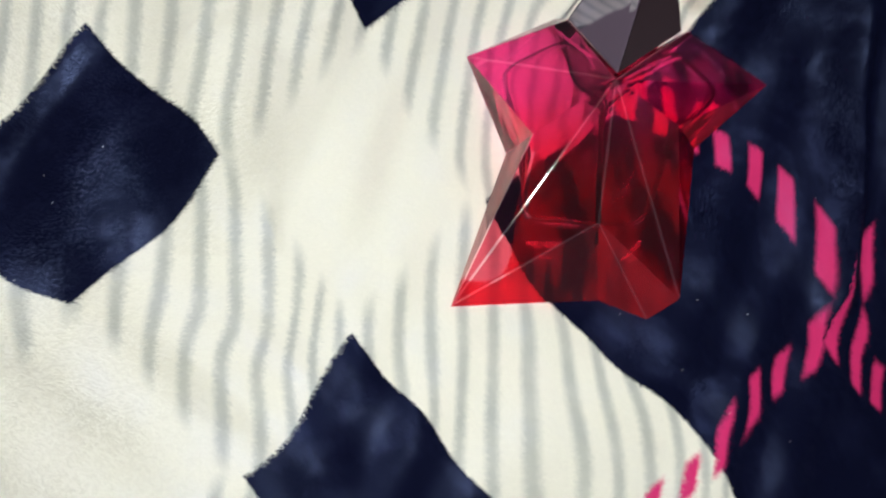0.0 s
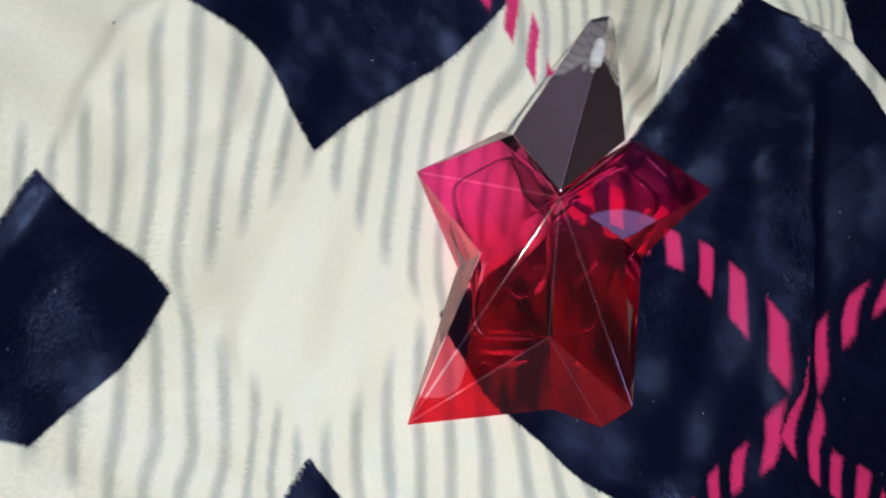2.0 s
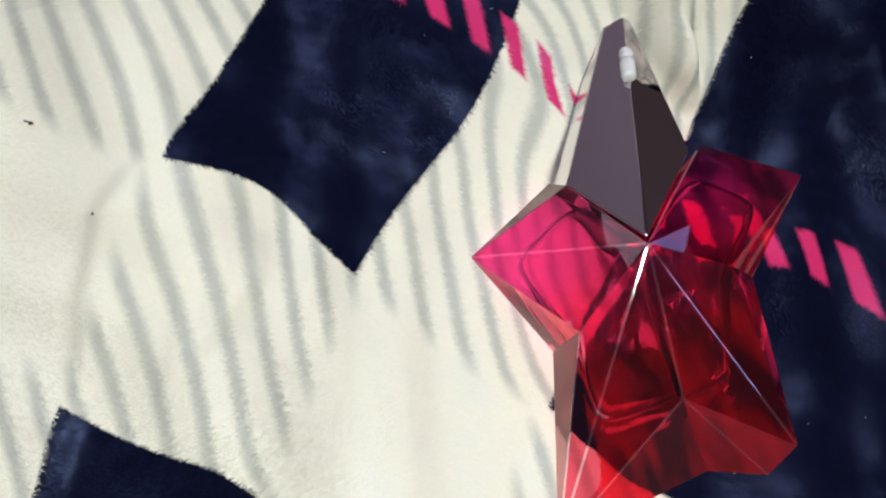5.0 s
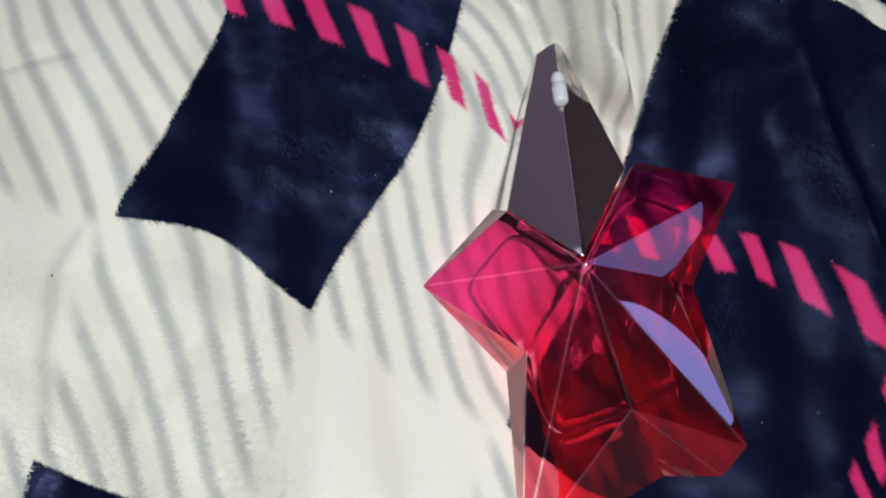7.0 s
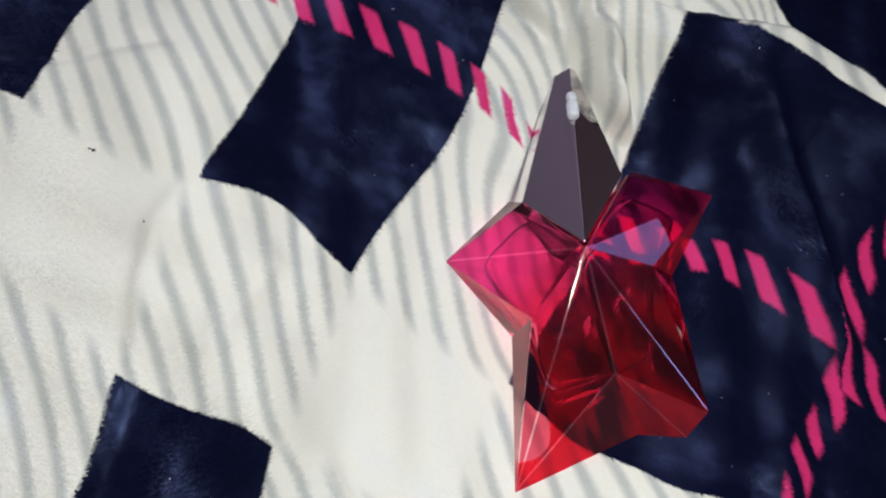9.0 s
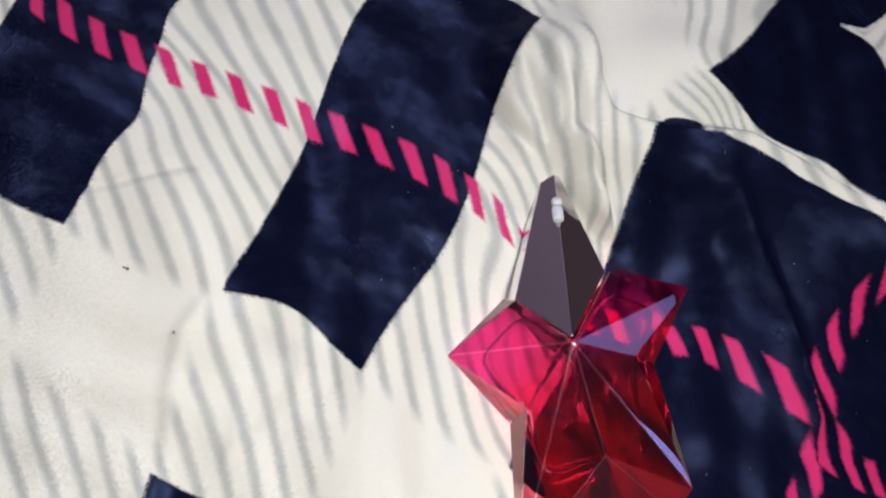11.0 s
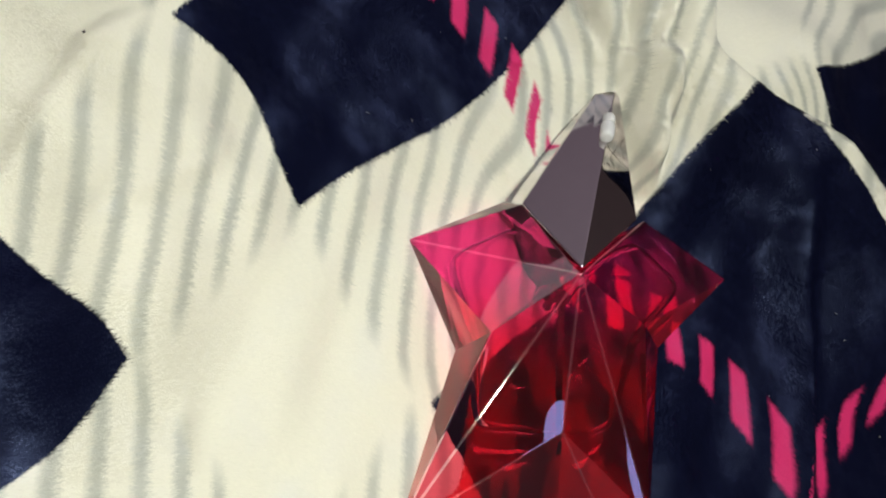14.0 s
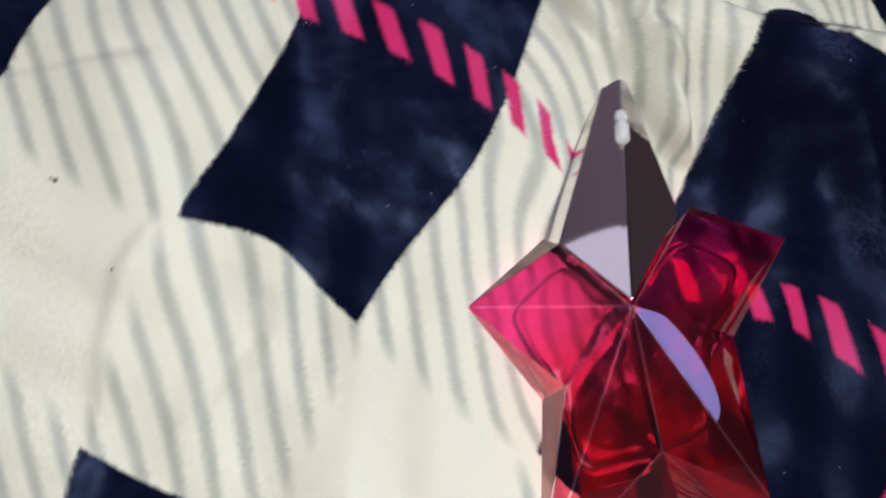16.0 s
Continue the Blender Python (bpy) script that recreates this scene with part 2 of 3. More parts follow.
structure("wall_north", slab(X0, X1, Y1, Y1 + 0.1, Z0 - 0.1, Z1 + 0.1), WALL, "plain dim mauve painted wall", "wall")
bed = slab(-0.75, 0.95, -0.9, 1.1, Z0, -0.02)
bmesh.ops.bevel(bed, geom=bed.edges[:], offset=0.03, segments=3, affect="EDGES")
tagged(new("mattress", mesh_of("mattress", bed, TICKING)), "pale plain mattress wholly under the plush blanket", "mattress")


# ---- the blanket ----
def along(x, y, line):
    """Distance to a polyline, the share of its length at the nearest place, and the side (+1 right of its way, -1 left)."""
    pts = np.array(line, float)
    best = np.full(np.shape(x), 9.0)
    share, side = np.zeros(np.shape(x)), np.ones(np.shape(x))
    lengths = np.hypot(*(pts[1:] - pts[:-1]).T)
    done, total = 0.0, lengths.sum()
    for a, b, n in zip(pts[:-1], pts[1:], lengths):
        k = np.clip(((x - a[0]) * (b[0] - a[0]) + (y - a[1]) * (b[1] - a[1])) / n ** 2, 0, 1)
        px, py = x - a[0] - k * (b[0] - a[0]), y - a[1] - k * (b[1] - a[1])
        d = np.hypot(px, py)
        near = d < best
        best = np.where(near, d, best)
        share = np.where(near, (done + k * n) / total, share)
        side = np.where(near, np.sign((b[0] - a[0]) * py - (b[1] - a[1]) * px) * -1.0, side)
        done += n
    return best, share, side


def ease(k):
    k = np.clip(k, 0, 1)
    return k * k * (3 - 2 * k)


def hill(x, y, cx, cy, r, h):
    return h * np.exp(-((x - cx) ** 2 + (y - cy) ** 2) / r ** 2)


def ridge(x, y, line, h, left, right, fade=0.15):
    d, s, side = along(x, y, line)
    w = np.where(side > 0, right, left)
    return h * np.exp(-(d / w) ** 2) * ease(s / fade + 0.15) * ease((1 - s) / fade + 0.15)
CREASE = [(0.187, 0.112), (0.1895, 0.098), (0.1918, 0.082), (0.1922, 0.064), (0.1908, 0.048), (0.1885, 0.032), (0.184, 0.018), (0.178, 0.004)]
CREST = [(0.176, 0.198), (0.165, 0.174), (0.1575, 0.155), (0.1565, 0.142), (0.166, 0.1325), (0.183, 0.1245), (0.1995, 0.1155), (0.217, 0.097), (0.236, 0.071), (0.262, 0.03)]


def back_swell(x, y):
    """The swell of cloth behind the crest, which falls away to the north."""
    return hill(x, y, 0.207, 0.151, 0.020, 0.009) + hill(x, y, 0.201, 0.194, 0.025, -0.010)


def height(x, y):
    z = back_swell(x, y) - 0.003 + hill(x, y, 0.088, 0.085, 0.055, -0.008) + hill(x, y, 0.112, 0.067, 0.022, -0.006)
    z += ridge(x, y, [(0.006, 0.03), (0.009, 0.09), (0.013, 0.145), (0.03, 0.20)], 0.011, 0.022, 0.02, 0.3)
    z += ridge(x, y, [(-0.40, 0.52), (-0.1, 0.49), (0.13, 0.46), (0.45, 0.43)], 0.130, 0.10, 0.085)
    z += hill(x, y, 0.19, 0.03, 0.035, 0.004) + hill(x, y, 0.225, 0.165, 0.04, 0.008)
    z += ridge(x, y, CREST, 0.0265, 0.0065, 0.027, 0.22)
    z += ridge(x, y, CREASE, 0.0055, 0.0035, 0.009, 0.3)
    z += ridge(x, y, [(-0.02, 0.094), (-0.035, 0.072), (-0.055, 0.05)], 0.002, 0.004, 0.006, 0.3)
    z += ridge(x, y, [(0.1405, 0.146), (0.1445, 0.128), (0.1450, 0.104)], 0.0075, 0.0028, 0.006, 0.3)
    z += ridge(x, y, [(0.139, 0.141), (0.146, 0.16), (0.156, 0.185)], 0.0045, 0.004, 0.004, 0.3)
    z += ridge(x, y, [(0.131, 0.139), (0.130, 0.16), (0.137, 0.188)], 0.0045, 0.005, 0.004, 0.3)
    z += ridge(x, y, [(0.1338, 0.1324), (0.1361, 0.1240), (0.1392, 0.1122), (0.1453, 0.1017)], -0.006, 0.0022, 0.0026, 0.3)
    z += ridge(x, y, [(-0.0228, 0.0817), (-0.016, 0.0976), (-0.0104, 0.1112), (-0.0031, 0.1234), (0.0049, 0.1295), (0.0144, 0.1308)], 0.0022, 0.003, 0.006, 0.3)
    z += ridge(x, y, [(-0.0341, 0.1881), (-0.009, 0.1815), (0.0131, 0.177), (0.0271, 0.174)], -0.0014, 0.003, 0.002, 0.3)
    z += ridge(x, y, [(0.0290, 0.0886), (0.0343, 0.094), (0.0390, 0.103)], 0.0012, 0.002, 0.003, 0.4)
    z += ridge(x, y, [(0.0186, 0.0485), (0.0191, 0.041), (0.022, 0.030)], 0.0012, 0.002, 0.003, 0.4)
    for line in ([(0.1375, 0.137), (0.1425, 0.152), (0.147, 0.175)], [(0.1385, 0.134), (0.1465, 0.146), (0.153, 0.165)], [(0.1355, 0.138), (0.1365, 0.155), (0.141, 0.18)], [(0.132, 0.139), (0.126, 0.155), (0.125, 0.175)], [(0.1425, 0.130), (0.1475, 0.118), (0.148, 0.106)]):
        z += ridge(x, y, line, -0.0028, 0.0016, 0.002, 0.35)
    for k in range(5):
        z += ridge(x, y, [(-0.006 + 0.0055 * k, 0.080 + 0.003 * k), (0.002 + 0.0055 * k, 0.090 + 0.003 * k), (0.007 + 0.005 * k, 0.104 + 0.002 * k)], 0.0011, 0.0018, 0.0022, 0.4)
    z += 0.0008 * np.sin(190 * x + 110 * y + 2.2 * np.sin(53 * y)) + 0.0007 * np.sin(120 * y - 150 * x + 2.4 * np.sin(61 * x))
    return z


TUCK = [(0.276, 0.219), (0.282, 0.198), (0.288, 0.175), (0.296, 0.156), (0.306, 0.134)]
TURNED = [(0.3352, 0.1559), (0.3097, 0.1518), (0.2959, 0.1480), (0.2875, 0.1530), (0.2927, 0.1455), (0.2950, 0.1388), (0.2923, 0.1271), (0.2861, 0.1104)]
PULLS = [
    (0.319, 0.170, -3.81, -9.22),
    (0.157, 0.192, -0.35, -2.71),
    (0.139, -0.019, -0.07, -0.69),
    (0.223, 0.082, 0.37, -2.41),
    (0.267, 0.101, -1.32, 2.20),
    (0.046, 0.094, 0.60, -1.55),
    (-0.043, 0.024, -1.23, 3.23),
    (-0.002, 0.244, 0.58, 1.43),
    (0.091, 0.158, 0.46, -0.75),
    (0.143, 0.098, -0.65, 3.70),
    (0.157, 0.063, 0.54, -3.46),
    (-0.027, 0.019, 0.65, -1.96),
    (0.113, 0.126, -1.22, -2.16),
    (-0.024, 0.089, -0.51, 0.51),
    (0.167, 0.130, 1.12, 4.20),
    (0.236, 0.128, -0.49, 4.40),
    (0.203, 0.131, 0.42, -5.81),
    (0.282, 0.111, -1.49, -2.27),
    (0.100, 0.222, 1.13, -0.80),
    (0.127, -0.036, -0.14, -2.50),
    (0.210, -0.014, -0.37, -1.45),
    (0.213, 0.150, -1.21, 1.80),
    (0.183, 0.140, 0.74, -2.24),
    (0.171, -0.000, -0.10, 1.10),
]
TUGS = [
    (0.203, 0.131, 0.12, -3.56),
    (0.222, 0.127, 0.26, 1.94),
    (0.167, 0.130, 0.03, 0.97),
    (0.195, 0.117, 0.04, 1.31),
    (0.213, 0.150, -0.15, 1.26),
    (0.113, 0.126, 0.12, -1.26),
    (0.276, 0.132, 0.86, -0.77),
    (0.268, 0.090, -0.59, 0.98),
    (0.282, 0.111, 0.07, -0.80),
    (-0.041, 0.187, -0.17, 0.54),
    (0.021, -0.018, -0.59, -0.12),
    (0.079, 0.048, 0.27, -0.69),
    (0.289, 0.152, -0.71, 0.39),
    (0.027, 0.125, 0.23, -0.38),
    (0.046, 0.094, -0.07, 0.30),
    (0.040, 0.011, 0.23, -0.22),
    (0.232, 0.070, -0.05, -0.51),
    (0.228, 0.052, 0.00, 0.67),
    (0.157, 0.063, -0.02, -0.39),
    (-0.043, 0.024, 0.13, 0.75),
    (-0.027, 0.019, 0.13, -0.49),
    (-0.044, 0.061, -0.33, 0.27),
    (0.071, 0.174, -0.04, 0.40),
    (0.319, 0.170, -0.26, -0.41),
    (0.214, 0.188, 0.0, -2.2),
]
TWEAKS = [
    (0.1120, 0.1095, 0.0, -1.0),
    (0.210, -0.014, 0.09, -0.73),
    (0.191, -0.002, -0.18, 0.51),
    (0.153, 0.204, -0.36, -0.38),
    (0.157, 0.192, 0.03, 0.30),
    (0.115, -0.002, -0.00, 0.34),
    (0.205, 0.039, 0.11, 0.50),
    (0.008, 0.201, -0.40, -0.02),
    (0.031, 0.237, 0.39, -0.14),
    (0.236, 0.128, 0.00, 0.29),
    (0.059, -0.010, -0.00, -0.36),
    (0.127, -0.036, 0.10, -0.41),
    (0.203, 0.131, -0.00, -0.32),
    (0.195, 0.117, 0.00, 0.43),
    (0.203, 0.108, 0.00, -0.30),
    (0.171, -0.000, -0.11, 0.50),
    (-0.024, 0.089, 0.13, 0.09),
    (0.154, -0.010, 0.22, -0.19),
    (0.034, 0.119, -0.01, -0.23),
    (0.013, 0.132, 0.03, 0.12),
    (0.187, 0.017, -0.10, -0.24),
    (0.223, 0.082, -0.00, 0.19),
    (0.002, 0.063, 0.21, -0.19),
    (0.232, 0.070, -0.01, -0.16),
    (-0.003, 0.038, -0.17, 0.08),
    (0.222, 0.127, 0.08, 0.24),
    (0.276, 0.132, 0.35, -0.09),
    (0.143, 0.098, -0.01, 0.12),
    (0.139, -0.019, -0.25, -0.07),
    (0.289, 0.152, -0.32, 0.04),
    (-0.047, 0.220, -0.19, 0.00),
]
NIPS = [
    (0.1895, 0.1370, 0.0, -0.22),
    (0.1827, 0.1254, 0.0, 0.28),
    (0.1875, 0.1219, 0.0, 0.29),
    (0.1932, 0.1177, 0.0, 0.28),
    (0.1982, 0.1137, 0.0, 0.17),
    (0.1975, 0.1116, 0.0, -0.23),
    (0.1920, 0.1146, 0.0, -0.34),
    (0.1859, 0.1183, 0.0, -0.44),
    (0.1677, 0.1294, 0.0, -0.14),
    (0.1718, 0.1275, 0.0, -0.42),
    (0.1779, 0.1249, 0.0, -0.64),
    (0.1890, 0.1431, 0.0, 0.31),
    (0.1977, 0.1399, 0.0, 0.27),
    (0.1641, 0.1291, 0.0, -0.39),
    (0.1728, 0.1216, 0.0, 0.34),
    (0.1830, 0.1137, 0.0, 0.16),
    (0.1825, 0.1461, 0.0, -0.06),
    (0.2032, 0.1093, 0.0, 0.05),
    (0.2126, 0.0982, 0.0, 0.12),
]


def print_place(x, y):
    """Where a place of the lying blanket is on its printed cloth, in centimetres."""
    d, s, side = along(x, y, CREASE)
    x = x - side * 0.003 * np.exp(-d / 0.009) * ease((s - 0.35) / 0.3)
    swell = back_swell(x, y)
    x, y = x + swell * (x + 0.005) / 0.265, y + swell * (y - 0.06) / 0.265
    u, v = 8.374 + 64.55 * x - 72.06 * y, -4.367 + 103.65 * x + 70.52 * y
    for reach, moves in ((0.055, PULLS), (0.02, TUGS), (0.012, TWEAKS), (0.006, NIPS)):
        for px, py, du, dv in moves:
            k = np.exp(-((x - px) ** 2 + (y - py) ** 2) / reach ** 2)
            u, v = u + du * k, v + dv * k
    v = v - 0.62 * np.maximum(v - 30.5, 0) * ease((y - 0.165) / 0.025) * ease((x - 0.20) / 0.02)
    far = ease((y - 0.30) / 0.04)
    u, v = u + 6.5 * far, v - 0.5 * far
    d, s, side = along(x, y, TUCK)
    tucked = ease(0.5 - d * side / 0.004)
    d, s, side = along(x, y, TURNED)
    turned_up = ease(0.5 - d * side / 0.002) * (x > 0.2868) * (y < 0.158)
    return u + 5 * tucked * (1 - turned_up) - 6 * turned_up, v - 0.95 * tucked * np.maximum(v - 32, 0)


# how far the grey twill lines and the pink dashes of the print run out of step: x, y, centimetres of cloth
SLIPS_WEST = [
    (-0.010, 0.168, -0.06), (-0.008, 0.155, 0.02), (0.004, 0.164, -0.16), (0.002, 0.145, -0.19),
    (0.010, 0.136, -0.20), (0.022, 0.159, -0.43), (0.019, 0.140, -0.29), (0.029, 0.152, -0.52),
    (-0.002, 0.113, 0.57), (0.005, 0.119, 0.58), (0.005, 0.094, 0.35), (0.015, 0.123, 0.32),
    (0.016, 0.076, 0.34), (0.028, 0.116, -0.01), (0.014, 0.098, 0.29), (0.012, 0.063, 0.57),
    (0.024, 0.101, 0.20), (0.025, 0.077, 0.78), (0.008, 0.043, -0.24), (-0.001, -0.011, -0.03),
    (0.008, -0.014, -0.03), (0.019, 0.039, -0.16), (0.021, 0.026, -0.71), (0.022, 0.204, -0.75),
    (0.022, 0.177, -0.41), (0.010, 0.201, -0.38), (0.009, 0.179, -0.32), (-0.013, 0.177, -0.48),
    (0.011, 0.164, -0.39),
]
SLIPS_MIDDLE = [
    (0.029, 0.163, -0.58), (0.004, 0.082, 0.26), (-0.052, 0.113, 0.56), (-0.046, 0.096, -0.04),
    (-0.043, 0.105, 0.23), (0.035, 0.106, 0.24), (0.033, 0.094, 0.36), (0.039, 0.101, 0.34),
    (0.034, 0.085, 0.88), (0.053, 0.094, 0.67), (0.063, 0.102, 0.74), (0.059, 0.082, 0.73),
    (0.077, 0.109, 0.53), (0.065, 0.070, 0.81), (0.072, 0.037, 0.41), (0.064, 0.031, 0.14),
    (0.063, 0.020, 0.17), (0.053, 0.020, 0.40), (0.078, 0.092, 0.63), (0.077, 0.080, 0.53),
    (0.072, 0.062, 0.82), (0.045, 0.012, 0.31), (0.054, 0.002, 0.16), (0.062, -0.010, 0.46),
    (0.068, -0.020, 0.66), (0.042, 0.244, 0.48), (0.044, 0.213, 0.25), (0.054, 0.240, 0.08),
    (0.056, 0.207, -0.08),
]
SLIPS_EAST = [
    (0.068, 0.236, -0.08), (0.069, 0.198, -0.07), (0.084, 0.233, -0.45), (0.085, 0.218, -0.48),
    (0.035, 0.194, -0.59), (0.034, 0.179, -0.34), (0.042, 0.185, -0.27), (0.041, 0.168, 0.00),
    (0.049, 0.180, -0.11), (0.051, 0.169, -0.19), (0.213, 0.174, 1.91), (0.219, 0.185, 1.73),
    (0.223, 0.170, 0.91), (0.228, 0.180, 0.75), (0.234, 0.167, 0.20), (0.240, 0.177, -0.32),
    (0.248, 0.164, 0.01), (0.254, 0.174, -0.23), (0.131, 0.167, 0.60), (0.133, 0.147, -0.48),
    (0.137, 0.133, -1.92), (0.126, 0.161, 0.72), (0.127, 0.142, -0.48), (0.153, 0.178, -0.48),
    (0.146, 0.166, -0.48), (0.140, 0.147, -0.72), (0.154, 0.159, -1.20), (0.145, 0.141, -0.72),
]
DASH_SLIPS = [
    (-0.010, 0.252, -0.03), (0.006, 0.236, -0.17), (0.025, 0.217, -0.22), (0.034, 0.209, -0.14),
    (0.044, 0.200, -0.24), (0.054, 0.192, -0.33), (0.063, 0.185, -0.33), (0.072, 0.174, -0.23),
    (0.082, 0.166, -0.12), (0.092, 0.157, 0.00), (0.101, 0.145, 0.18), (0.107, 0.136, 0.50),
    (0.113, 0.126, 0.56), (0.154, 0.063, -0.06), (0.162, 0.056, 0.14), (0.169, 0.046, 0.17),
    (0.180, 0.035, -0.17), (0.206, 0.033, -0.44), (0.218, 0.045, -0.32), (0.187, 0.018, -0.21),
    (0.173, -0.001, -0.50), (0.164, -0.005, -0.51),
]


def slip(x, y, knots, reach=0.014):
    total, weight = np.zeros(np.shape(x)), np.full(np.shape(x), 0.03)
    for kx, ky, amount in knots:
        k = np.exp(-((x - kx) ** 2 + (y - ky) ** 2) / reach ** 2)
        total, weight = total + amount * k, weight + k
    return total / weight


def line_slips(x, y):
    return slip(x, y, SLIPS_WEST + SLIPS_MIDDLE + SLIPS_EAST), slip(x, y, DASH_SLIPS, 0.011)


def spread(lo, hi, near_lo, near_hi, step, outer):
    """Grid lines, close together in the stretch that is seen near by and wide outside it."""
    inner = np.linspace(near_lo, near_hi, int((near_hi - near_lo) / step) + 1)
    return np.concatenate([np.linspace(lo, near_lo, outer + 1)[:-1], inner, np.linspace(near_hi, hi, outer + 1)[1:]])


def grid_mesh(name, xs, ys):
    x, y = np.meshgrid(xs, ys)
    z = height(x, y)
    edge = np.minimum.reduce([x - xs[0], xs[-1] - x, y - ys[0], ys[-1] - y])
    z = z - 0.03 * ease(1 - edge / 0.05)
    rows, cols = x.shape
    data = bpy.data.meshes.new(name)
    i = np.arange(rows * cols).reshape(rows, cols)
    quads = np.stack([i[:-1, :-1], i[:-1, 1:], i[1:, 1:], i[1:, :-1]], -1).reshape(-1, 4)
    data.vertices.add(rows * cols)
    data.vertices.foreach_set("co", np.stack([x, y, z], -1).ravel())
    data.loops.add(quads.size)
    data.loops.foreach_set("vertex_index", quads.ravel())
    data.polygons.add(len(quads))
    data.polygons.foreach_set("loop_start", np.arange(0, quads.size, 4))
    data.polygons.foreach_set("use_smooth", np.ones(len(quads), bool))
    u, v = print_place(x, y)
    layer = data.uv_layers.new(name="print")
    layer.uv.foreach_set("vector", np.stack([u.ravel()[quads.ravel()], v.ravel()[quads.ravel()]], -1).ravel())
    u, v = line_slips(x, y)
    layer = data.uv_layers.new(name="slips")
    layer.uv.foreach_set("vector", np.stack([u.ravel()[quads.ravel()], v.ravel()[quads.ravel()]], -1).ravel())
    data.update(calc_edges=True)
    return data


blanket_data = grid_mesh("blanket", spread(-0.75, 0.95, -0.14, 0.33, 0.001, 30), spread(-0.9, 1.1, -0.10, 0.32, 0.001, 40))
blanket_data.materials.append(PLUSH)
blanket = tagged(new("blanket", blanket_data), "rumpled cream plush blanket with navy checks and dashed pink lines", "blanket")
thick = blanket.modifiers.new("thickness", "SOLIDIFY")
thick.thickness, thick.offset = 0.005, -1

# patches of stroked nap, their sheen or dullness set in by tipped normals: x, y, reach along and across, turn of the
# long side, lean to the north and to the east
SHEEN_STROKES = [
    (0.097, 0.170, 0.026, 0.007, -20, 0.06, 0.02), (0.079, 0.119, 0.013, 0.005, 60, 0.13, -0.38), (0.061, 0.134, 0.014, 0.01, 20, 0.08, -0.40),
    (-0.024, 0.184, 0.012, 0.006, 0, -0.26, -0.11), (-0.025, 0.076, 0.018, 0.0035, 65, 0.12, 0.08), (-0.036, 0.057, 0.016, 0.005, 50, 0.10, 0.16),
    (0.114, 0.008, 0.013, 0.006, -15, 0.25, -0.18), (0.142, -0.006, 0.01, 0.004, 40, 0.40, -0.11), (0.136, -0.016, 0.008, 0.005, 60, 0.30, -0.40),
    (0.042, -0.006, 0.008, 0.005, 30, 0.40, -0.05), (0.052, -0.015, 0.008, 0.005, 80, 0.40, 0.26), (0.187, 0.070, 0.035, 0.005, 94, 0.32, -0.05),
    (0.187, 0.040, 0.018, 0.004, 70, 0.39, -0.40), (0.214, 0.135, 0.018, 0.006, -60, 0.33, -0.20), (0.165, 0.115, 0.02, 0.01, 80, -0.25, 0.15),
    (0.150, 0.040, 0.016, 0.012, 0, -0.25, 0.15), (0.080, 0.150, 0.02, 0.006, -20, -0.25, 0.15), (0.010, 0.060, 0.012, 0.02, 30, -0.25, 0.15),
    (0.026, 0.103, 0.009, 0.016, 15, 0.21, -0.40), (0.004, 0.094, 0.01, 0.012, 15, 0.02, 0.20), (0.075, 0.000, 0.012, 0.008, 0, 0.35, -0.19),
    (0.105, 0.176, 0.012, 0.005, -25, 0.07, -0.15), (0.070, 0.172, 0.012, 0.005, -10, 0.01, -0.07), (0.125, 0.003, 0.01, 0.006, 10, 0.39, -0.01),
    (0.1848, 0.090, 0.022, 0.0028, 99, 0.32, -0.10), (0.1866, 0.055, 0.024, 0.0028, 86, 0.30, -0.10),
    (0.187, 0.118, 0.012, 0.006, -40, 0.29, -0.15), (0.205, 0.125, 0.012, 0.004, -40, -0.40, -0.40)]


def shading_lean(x, y):
    """How far the fibres' shading normals lean to the north at a place, and to the east."""
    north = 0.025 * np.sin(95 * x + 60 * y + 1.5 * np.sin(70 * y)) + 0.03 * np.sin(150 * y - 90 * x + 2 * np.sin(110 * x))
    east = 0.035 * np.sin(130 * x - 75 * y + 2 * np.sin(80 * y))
    # normals tip further in the west to put its dimmer light in
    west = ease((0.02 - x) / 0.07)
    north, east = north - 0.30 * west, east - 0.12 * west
    for cx, cy, along_it, across_it, turn, to_north, to_east in SHEEN_STROKES:
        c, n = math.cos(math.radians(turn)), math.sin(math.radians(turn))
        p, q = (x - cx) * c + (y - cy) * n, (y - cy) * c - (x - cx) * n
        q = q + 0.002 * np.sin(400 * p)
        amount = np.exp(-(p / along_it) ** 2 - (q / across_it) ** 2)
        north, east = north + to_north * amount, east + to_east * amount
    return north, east


